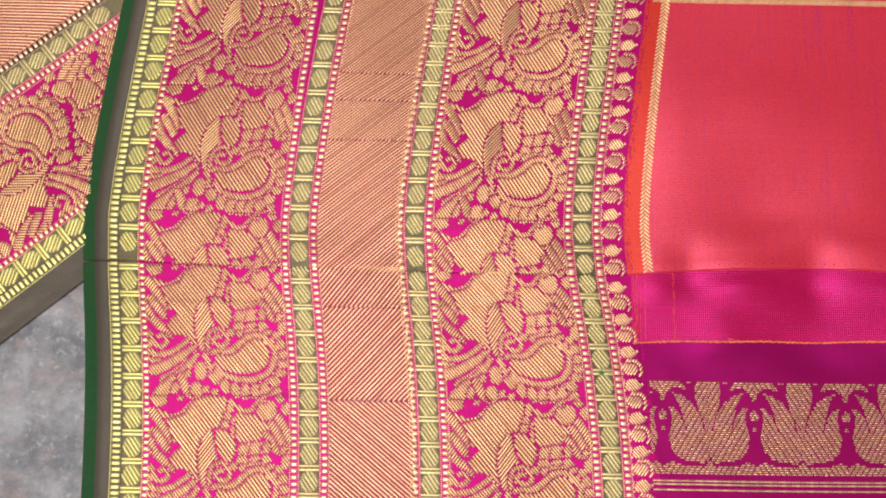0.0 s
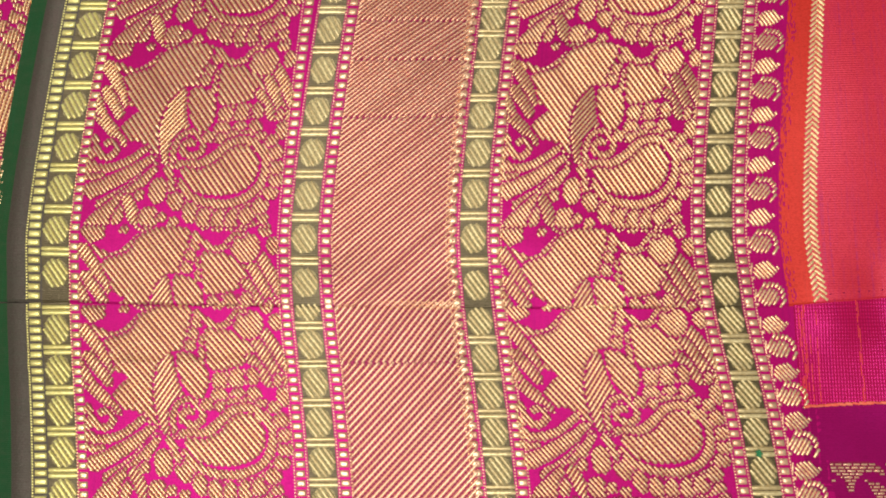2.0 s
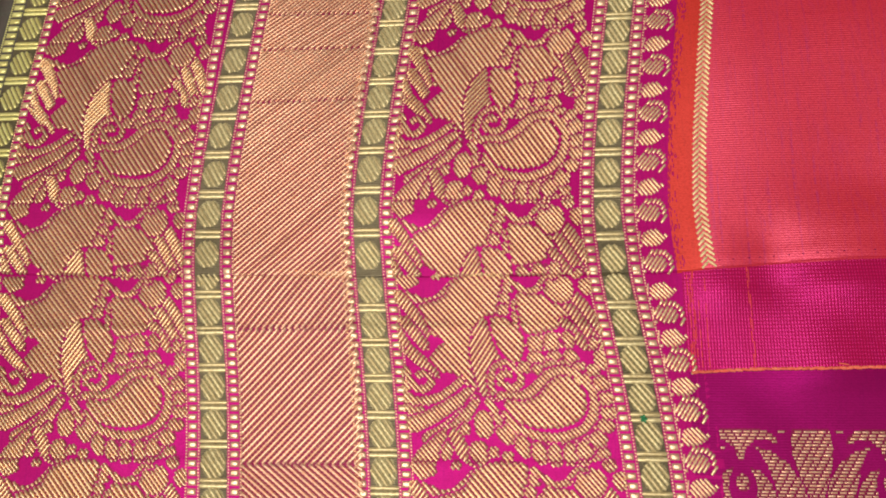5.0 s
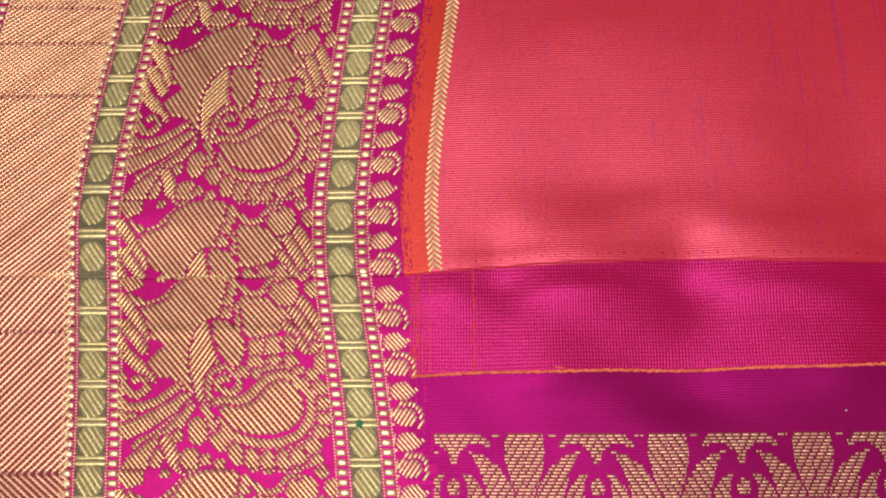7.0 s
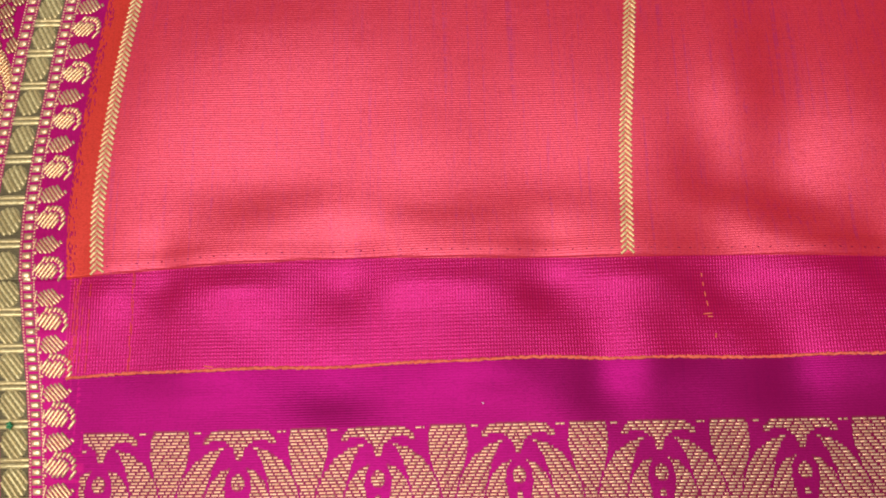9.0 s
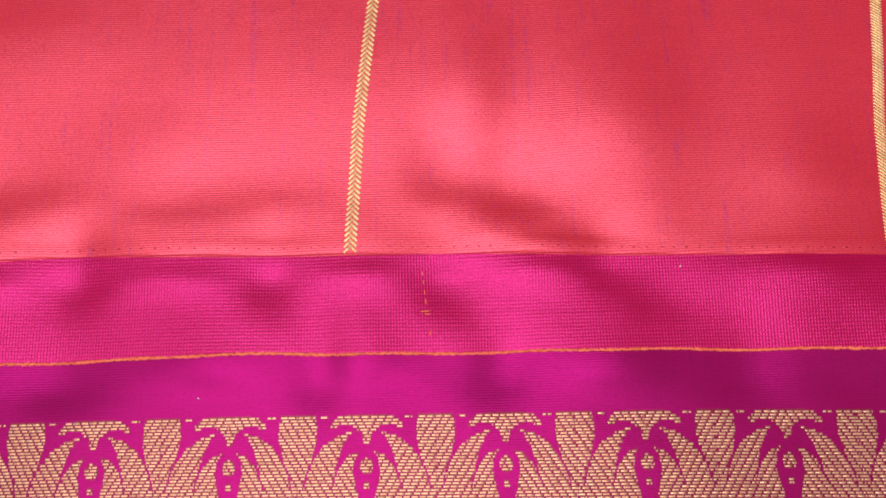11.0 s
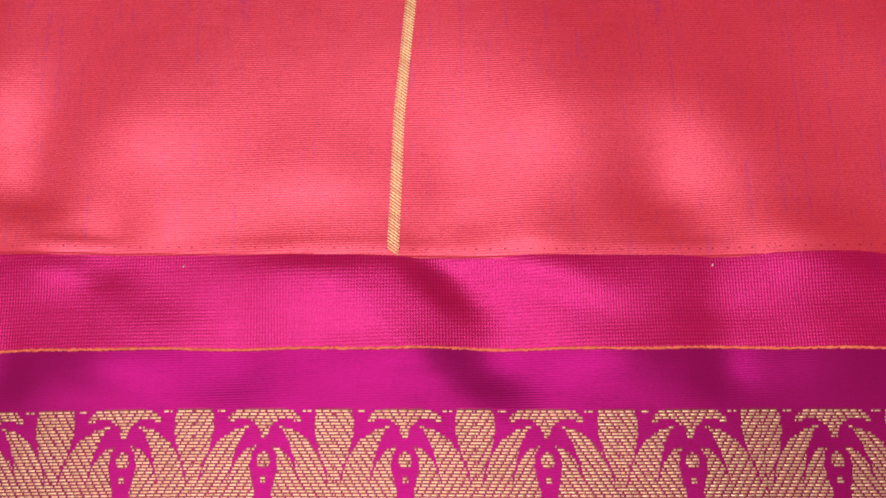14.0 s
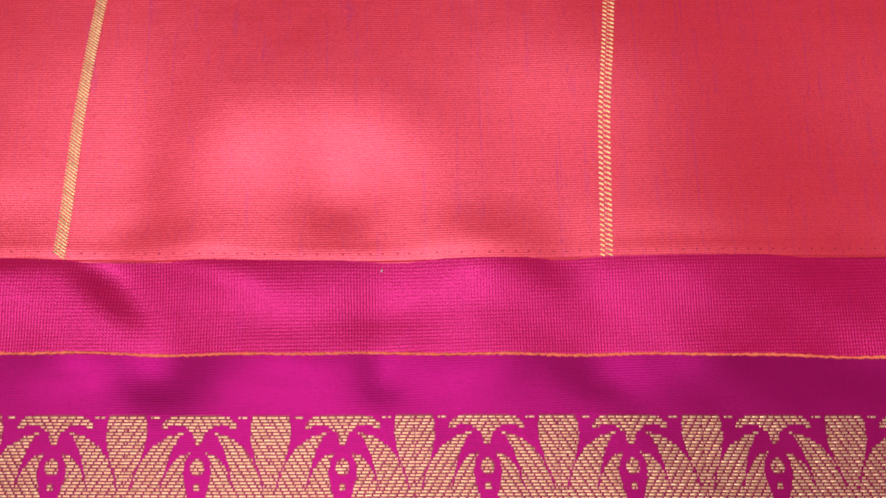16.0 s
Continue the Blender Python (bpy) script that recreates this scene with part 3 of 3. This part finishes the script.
        loom.blob([(3.7, 68.4), (10.7, 70.9), (15.7, 68.0), (18.9, 64.8), (20.6, 66.4), (17.5, 70.5), (12.9, 73.1), (7.6, 72.5)])
        loom.stroke([(0.6, 7.0), (6.4, 15.1), (8.8, 21.1)], 4.0, 2.9, 2)
        loom.stroke([(1.7, 16.1), (5.7, 21.1), (8.2, 25.2)], 4.0, 3.1, 2)
        loom.stroke([(0.7, 24.2), (7.2, 30.8), (10.7, 34.6)], 3.8, 2.9, 2)
        loom.stroke([(-0.9, 18.1), (0.8, 22.1), (2.0, 24.6)], 2.9, 2.9, 2)
        loom.stroke([(0.9, 32.2), (2.7, 37.2), (6.2, 39.3), (8.9, 36.6), (7.2, 33.8), (4.8, 34.6)], 1.9, 1.9, 3)
        loom.stroke([(-0.2, 39.9), (3.6, 43.1), (11.5, 41.3), (19.0, 35.8)], 3.1, 1.9, 3)
        loom.stroke([(-1.5, 33.2), (-0.1, 37.2), (1.3, 39.3)], 2.1, 1.9, 3)
        loom.stroke([(-0.9, 44.3), (2.2, 45.9), (5.3, 45.1)], 2.1, 1.9, 3)
    return loom


def draw_leaves():
    """One repeat of the leaf band, 45.5 mm wide about the axis of the eye, v downwards."""
    loom = Loom(-23, 23, -1, 50)
    for s in (-1, 1):
        mirror = lambda *pts: [(s * x, y) for x, y in pts]
        loom.shape(mirror((17, 0), (23, 0), (23, 28), (21.5, 26), (20.2, 20.5), (18.6, 15.5), (17.0, 10), (16.3, 6), (16.6, 2)))
        loom.outline(np.array(mirror((3.8, 4.8), (9.4, 6.4), (14.3, 9.6), (17.4, 13.6), (19.2, 17.6), (20.3, 21.5), (21, 26), (23, 27), (23, 38), (12, 36), (11.2, 21), (9.6, 14.6), (8, 10), (5.9, 6.4))), 1, 0.5)
        loom.outline(np.array(mirror((2.4, 11.2), (5.9, 12.5), (8.7, 15.7), (10.6, 20), (12.5, 26), (15, 34), (8, 33.8), (4, 31), (2.6, 26), (3.6, 21.5), (4.6, 17.6), (3.9, 13.8))), 1, 0.4)
        loom.shape(mirror((12.4, 22), (23, 22.4), (23, 33.4), (19, 36.2), (13, 36.6), (8, 35.4), (4.2, 31.8), (3.6, 28)))
        loom.shape(mirror((0, 0), (7, 0), (9.6, 0.8), (11.6, 2.4), (12, 4.4), (10.6, 4.2), (8.6, 2.8), (4.8, 3.2), (2, 5.4), (0.7, 9.2), (0, 9.4)))
        loom.shape(mirror((12.6, 0.1), (15.4, 0.1), (15.4, 1.0), (12.6, 1.0)))
        loom.shape(mirror((0, 38.4), (4, 36.6), (9, 38.2), (15, 38.8), (19, 38.4), (22.9, 36), (22.9, 42), (0, 42)))
        loom.stroke(mirror((19.0, 39.5), (23, 35.0)), 0.7, 0.7, 0, 0)
    loom.oval(0, 15.8, 2.2, 2.5)
    loom.oval(0, 21.6, 1.0, 1.2)
    return loom


PAISLEY, LEAVES = draw_paisley().close_up(1), draw_leaves()


def paisley_figure(name, u_left, crest, lay, v_lo, v_hi, parent, stretch=1.0):
    """Weave one paisley with its crest at v = crest, cut off outside v_lo to v_hi."""
    to = lambda u, v: PAISLEY.at(u - u_left, (crest - v) / stretch)
    box = (u_left - 0.5, u_left + 65, max(v_lo, crest - 61.8 * stretch), min(v_hi, crest))
    if box[3] - box[2] < 2:
        return
    whole = lambda u, v: PAISLEY.at(u - u_left, (crest - v) / stretch) > 0
    ob = part(name, Weave().under(whole, box).laid(lay), BINDING, parent, "", soft=False)
    w = Weave()
    w.fill(lambda u, v: to(u, v) == 1, box, -52, 1.5, 1.27, 1.0, least=0.4, seg=0.65, knots=0.46)
    w.fill(lambda u, v: to(u, v) == 2, box, 52, 1.25, 1.06, 0.9, least=0.3, seg=0.65, knots=0.46)
    w.fill(lambda u, v: to(u, v) == 3, box, -52, 1.2, 1.02, 0.85, least=0.3, seg=0.65, knots=0.46)
    part("gold_float", w.laid(lay), GOLD, ob, "gold zari thread floats", kind="stuff")


BEAD = Loom(-6, 6, -6, 6)
BEAD.oval(0, 0, 4.1, 4.8)
CURL = Loom(-7, 7, -7, 7)
CURL.oval(-0.8, 0.2, 3.7, 3.4)
CURL.stroke([(-1.6, 3.6), (2.2, 3.6), (4.4, 0.8), (4.3, -2.6), (2.8, -3.2)], 1.9, 1.4)
SPIKE = Loom(-7, 7, -7, 7)
SPIKE.shape([(-4.4, -0.4), (-3.4, 2.0), (-1.2, 2.9), (0.8, 2.8), (2.4, 1.6), (5.0, 0.4), (3.2, -0.8), (2.2, -2.2), (0.2, -3.0), (-2.6, -2.6)])


def bead_and_bars(u, places, half, lay, v_lo, v_hi, parent, mat, width=9.0):
    """Beads down a strip with a pair of bars between each two."""
    for a, b in zip(places, places[1:] + [None]):
        if v_lo + 1 < a < v_hi - 1:
            w = Weave()
            box = (u - 5, u + 5, max(v_lo, a - 5), min(v_hi, a + 5))
            w.fill(lambda p, q: BEAD.at((p - u), (q - a) * 4.0 / half) > 0, box, -56, 1.6, 1.2, 0.6)
            if w.n:
                # dark backing: the shaded gaps of the bead, put into the colour
                back = part("bead_figure", Weave().under(lambda p, q: BEAD.at((p - u), (q - a) * 4.0 / half) > 0, box, 0.05).laid(lay), SHADED_GOLD, parent, soft=False)
                part("gold_float", w.laid(lay), mat, back, kind="stuff")
        if b is not None:
            mid = (a + b) / 2
            if v_lo + 2 < mid < v_hi - 2:
                w = Weave()
                for off in (-0.85, 0.85):
                    w.float_along((u - width / 2, mid + off), (u + width / 2, mid + off), 1.5, 0.35, 1.2, 0.05)
                part("bar_figure", w.laid(lay), mat, parent)


def chain(u, pitch, lay, v_lo, v_hi, parent, mat, width=2.8, dots=(-2.0, 2.0)):
    """A ladder of small squares with a dotted line on each side."""
    w = Weave()
    for v in np.arange(v_lo + 0.8, v_hi - 1.5, pitch):
        j = random.uniform(-0.15, 0.15)
        w.block(u - width / 2 + j, u + width / 2 + j, v, v + pitch * 0.68, 0.5)
    for d in dots:
        for v in np.arange(v_lo + 0.6, v_hi - 0.8, pitch / 3):
            w.block(u + d - 0.3, u + d + 0.3, v, v + 0.62, 0.22)
    part("chain_edging", w.laid(lay), mat, parent, "ladder of small gold zari squares", kind="stuff")


def scallops(u, pitch, lay, v_lo, v_hi, parent):
    k = 0
    w_stem = Weave()
    for v in np.arange(v_lo + 3.2, v_hi - 3, pitch):
        loom = CURL if k % 2 == 0 else SPIKE
        w = Weave()
        w.fill(lambda p, q: loom.at(p - u, q - v) > 0, (u - 5, u + 5, v - 5, v + 5), -52 if k % 2 else 52, 1.15, 1.04, 0.5, least=0.4)
        part("scallop_figure", w.laid(lay), GOLD, parent)
        w_stem.block(u - 4.9, u - 3.9, v - 2.9, v - 1.9, 0.25)
        w_stem.float_along((u - 5.0, v - 1.2), (u - 4.2, v + 2.4), 0.7, 0.25)
        k += 1
    part("scallop_stem", w_stem.laid(lay), PALE_GOLD, parent)


def zari_band(u0, u1, lay, v_lo, v_hi, parent, slope, pitch):
    ground = part("zari_band", sheet(u0, u1, v_lo, v_hi, lay, 1.5, 0.02), BINDING, parent, "band of gold zari twill")
    w = Weave()
    for a, b, sl, pt in slope:
        a2, b2 = max(a, v_lo), min(b, v_hi)
        if b2 > a2:
            w.fill(lambda p, q: np.ones(p.shape, bool), (u0 + 0.3, u1 - 0.3, a2, b2), sl, pt, pt * 0.82, 0.95, seg=0.65, knots=0.44)
    part("gold_float", w.laid(lay), PALE_GOLD, ground, kind="stuff")


def border(parent, lay, v0, v1, places, crests, stretch, pitch, slopes, u_end=-10.0, edge=GREEN):
    """The whole woven border between v0 and v1, from the selvedge to the scalloped edge or to u_end."""
    lo, hi = v0 + 0.3, v1
    part("outer_selvedge", sheet(-268, -261.5, v0, v1, lay, 1.5), edge, parent)
    part("taupe_selvedge", sheet(-261.5, -254.5, v0, v1, lay, 1.5), TAUPE, parent, "taupe shot-silk selvedge")
    strips = ((-245.2, "b1"), (-164.7, "b2"), (-109.7, "b3"), (-29.2, "b4"))
    last = -254.5
    for u, key in strips:
        if u > u_end:
            break
        e = 4.4
        if last < u - e:
            pieces = [(last, u - e)] if not last < -155 < u - e else [(last, -156.2), (-115.6, u - e)]
            for a, b in pieces:
                part("ground_weave", sheet(a, b, v0, v1, lay, 1.8), TAUPE if a < -250 else GROUND, parent)
        strip = part("bead_strip", sheet(u - e, u + e, v0, v1, lay, 1.8), OLIVE, parent, "olive silk strip with gold beads")
        gold = GREEN_GOLD if key == "b1" else BEAD_GOLD
        bead_and_bars(u, places[key], 4.0, lay, lo, hi, parent, gold)
        if key == "b1":
            chain(u - 7.0, pitch * 0.9, lay, lo, hi, strip, GREEN_GOLD, 3.8, (-2.5,))
            chain(u + 6.3, pitch, lay, lo, hi, strip, GOLD, 2.6, (-1.7,))
        else:
            chain(u - 6.9, pitch, lay, lo, hi, strip, PALE_GOLD)
            chain(u + 6.9, pitch, lay, lo, hi, strip, PALE_GOLD)
        last = u + e
    if u_end > -120:
        part("ground_weave", sheet(last, u_end, v0, v1, lay, 1.8), GROUND, parent, "magenta silk ground")
        scallops(-15.3, pitch * 2.62, lay, lo, hi, parent)
    zari_band(-156.2, -115.6, lay, lo - 0.3, hi, parent, slopes, 1.45)
    for u_left in (-237.5, -101.8):
        if u_left < u_end:
            for c in crests:
                paisley_figure("paisley_figure", u_left, c, lay, lo, hi, parent, stretch)


# ---- floor ----
bm = bmesh.new()
bmesh.ops.create_grid(bm, x_segments=4, y_segments=4, size=3.0)
bmesh.ops.translate(bm, verts=bm.verts, vec=(0, 0, -0.0062))
tagged(part("floor", bm, STONE, None, soft=False), "mottled blue-grey polished stone floor", kind="structure")

# ---- the saree: two layers lie folded on one another ----
saree = tagged(new("silk_saree"), "orange and magenta silk saree with wide gold zari border", "saree")

border(saree, low, -125, 0.6,
       {"b1": [4.6 - 12.7 * k for k in range(11)], "b2": [-1.0 - 12.2 * k for k in range(11)],
        "b3": [5.5 - 11.6 * k for k in range(12)], "b4": [5.8 - 11.8 * k for k in range(12)]},
       (60.0, -0.5, -61.0, -121.5), 0.975, 2.9, ((-19, 4, 48, 1.6), (-62, -19, 44, 1.6), (-126, -62, -40, 1.6)), u_end=-8.0)

part("facing_strip", sheet(-8, 760, -33, 0.4, low_right, 2.5, 0.15), CRIMSON, saree, "crimson-magenta silk facing with a coarse weave")
part("plain_strip", sheet(-8, 760, -52, -33, low_right, 2.5), PURPLE, saree, "plain glossy magenta silk")
leaf_band = part("leaf_band", sheet(-8, 760, -122, -52, low_right, 2.5), PURPLE, saree, "magenta silk band with gold leaves")

for k in range(0, 17):
    axis = 5.8 + 42.6 * k + 0.11 * k * k
    half = 21.3 + 0.11 * k
    inside = lambda u, v: (LEAVES.at((u - axis) * 22.75 / half, -52.2 - v) > 0) & (u > 0.0)
    box = (axis - half, axis + half, -95, -52)
    fig = part("leaf_figure", Weave().under(inside, box, 0.03, 0.5).laid(low_right), BINDING, saree, soft=False)
    w = Weave()
    side = 1 if k % 2 else -1
    lag = lambda u, row: np.where(u > axis, 1, -1) * side * row * 0.62 + 50
    w.fill(inside, box, 0, 0.98, 0.84, 0.5, dash=(2.1, 0.45, lag), least=0.4, seg=1.0)
    part("gold_float", w.laid(low_right), PALE_GOLD, fig, kind="stuff")
w = Weave()
for v in (-97.5, -99.0, -101.5, -110, -111.5):
    for u in np.arange(0.5, 740, 6.4):
        w.float_along((u, v), (u + 6.2, v), 1.0, 0.25, 1.6)
part("gold_line", w.laid(low_right), GOLD, leaf_band)

w = Weave()
for u in np.arange(-7, 758, 2.2):
    j, k = random.uniform(-0.25, 0.25), 0.2 * math.sin(u / 7) + 0.2 * math.sin(u / 17)
    w.float_along((u, -33 + j + k), (u + 2.4, -33 - j + k), random.uniform(0.8, 1.25), 0.5, 0.8, 0.15, 0.3)
part("edge_thread", w.laid(low_right), THREAD, saree, "thin orange thread along the folded edge")
w = Weave()
for u in (-6.6, -6.1, -5.6, -5.1, -4.7, -3.4, -1.2, 12.3, 12.8):
    v = random.uniform(-32.4, -31)
    while v < -2:
        ln = random.uniform(1.5, 5.0)
        if random.random() < 0.7:
            w.float_along((u, v), (u, v + ln), 0.3, 0.05, 1.0, 0.05, 0.155)
        v += ln + random.uniform(0.2, 0.8)
part("orange_warp", w.laid(low_right), FLAME_THREAD, saree, "orange warp threads beside the border", kind="stuff")
for u, v, du, dv in ((196.4, -6, 0.1, -1.2), (196.7, -8.8, 0.1, -1.4), (197.0, -12, 0.1, -1.6), (197.3, -15, 0.2, -1.8), (195.6, -19.4, 3.0, 0.3), (197, -20.2, 1.6, 0), (199, -25.6, -0.3, -1.6), (37, -31.6, 3, -0.5)):
    w = Weave()
    w.float_along((u, v), (u + du, v + dv), 0.42, 0.2, 0.8, 0.1, 0.34)
    part("loose_thread", w.laid(low_right), THREAD, saree, "stray orange thread")
w = Weave()
for k in range(5):
    a = k * 1.26
    w.float_along((-30.0, -47.8), (-30.0 + 1.1 * math.cos(a), -47.8 + 1.3 * math.sin(a)), 0.9, 0.7, 0.5, 0.2, 0.9)
part("green_knot", w.laid(low), LEAFGREEN, saree, "small knot of green thread")

for u, v, turn in ((281, -4.6, 0.5), (124, -46, -0.4), (455, -4, 1.0)):
    w = Weave()
    w.float_along((u, v), (u + 0.5, v + turn), 0.4, 0.3, 0.5, 0.1, 0.35)
    part("lint_fleck", w.laid(low_right), LINT, saree, "white speck of lint")

border(saree, high, -0.6, 160,
       {"b1": [9 + 14.3 * k for k in range(11)], "b2": [7.5 + 14.2 * k for k in range(11)],
        "b3": [7 + 15.2 * k - 0.33 * k * k for k in range(14)], "b4": [5 + 15.2 * k - 0.31 * k * k for k in range(14)]},
       (25.0, 88.0, 151.0, 214.0), 1.015, 3.25, ((-1, 62, 40, 1.42), (62, 82, 42, 1.25), (82, 96, 38, 1.4), (96, 161, 44, 1.25)), u_end=-9.5)
part("flame_edge", sheet(-9.5, -1.5, -0.6, 160, high, 1.8), BODY_EDGE, saree, "flame orange silk beside the border")
w = Weave()
for u in np.arange(-9.3, -6.2, 0.42):
    v = random.uniform(0.5, 3)
    while v < 156:
        ln = random.uniform(0.8, 2.2)
        if random.random() < 0.75 * (1 - (u + 9.3) / 3.4):
            w.float_along((u, v), (u, v + ln), 0.34, 0.12, 1.2, 0.1, 0.02)
        v += ln + random.uniform(0.5, 1.2)
part("interlock_thread", w.laid(high), GROUND, saree, "magenta threads interlocked with the orange", kind="stuff")
body = part("body_panel", sheet(-1.5, 770, -0.6, 160, high, 2.6), ORANGE, saree, "glossy shot silk in orange-red")

w = Weave()
for u in np.arange(4, 760, 4.3):
    j = random.uniform(-0.5, 0.5)
    w.float_along((u + j, 2.3 + 0.3 * j), (u + j + 0.7, 2.3 - 0.2 * j), 0.34, 0.1, 0.4, 0.1, 0.02)
part("hem_stitch", w.laid(high), BINDING, saree, "row of tiny hemming stitches", kind="stuff")


def stripe(u, way, half):
    w = Weave()
    if way == "herringbone":
        for v in np.arange(0.8, 157, 1.9):
            w.float_along((u - half, v - 0.5), (u - 0.2, v + 1.3), 1.15, 0.45, 0.9)
            w.float_along((u - 0.2, v + 2.0), (u + half, v - 0.3), 1.15, 0.5, 0.9)
    elif way == "twill":
        for v in np.arange(0.4, 158, 1.1):
            w.float_along((u - half, v + 2.4), (u + half, v - 0.2), 0.72, 0.45, 0.9)
    else:
        for v in np.arange(0.4, 158, 1.6):
            for d in (-1.4, 1.2):
                w.float_along((u + d - 0.7, v + 0.8), (u + d + 0.7, v + 0.1), 0.8, 0.32, 0.8)
            w.float_along((u - 0.4, v + 1.2), (u + 0.3, v + 0.6), 0.5, 0.2, 0.6)
    part("gold_stripe", w.laid(high), STRIPE_GOLD, body, "narrow gold zari stripe")


for u, way, half in ((0.6, "herringbone", 2.2), (172.6, "herringbone", 2.1), (350.5, "twill", 1.9), (529.5, "lattice", 2.0), (706, "lattice", 2.0)):
    stripe(u, way, half)
w = Weave()
for u in np.arange(-6, 760, 1.2):
    w.float_along((u, 137.2), (u + 1.6, 140.2), 0.95, 0.3, 1.0)
part("cross_stripe", w.laid(high), STRIPE_GOLD, body, "gold zari stripe across the body")

# ---- the loose end of the saree that lies slantwise on the floor beside it ----
loose = tagged(new("saree_end"), "loose saree end with taupe selvedge and gold zari border", "saree")
border(loose, beside, -150, 40,
       {"b1": [30 - 12.6 * k for k in range(14)], "b2": [34 - 12.6 * k for k in range(14)], "b3": [30 - 12.6 * k for k in range(14)], "b4": []},
       (38, -24, -86), 1.0, 2.9, ((-150, 40, 50, 1.6),), u_end=-120.0, edge=TAUPE)
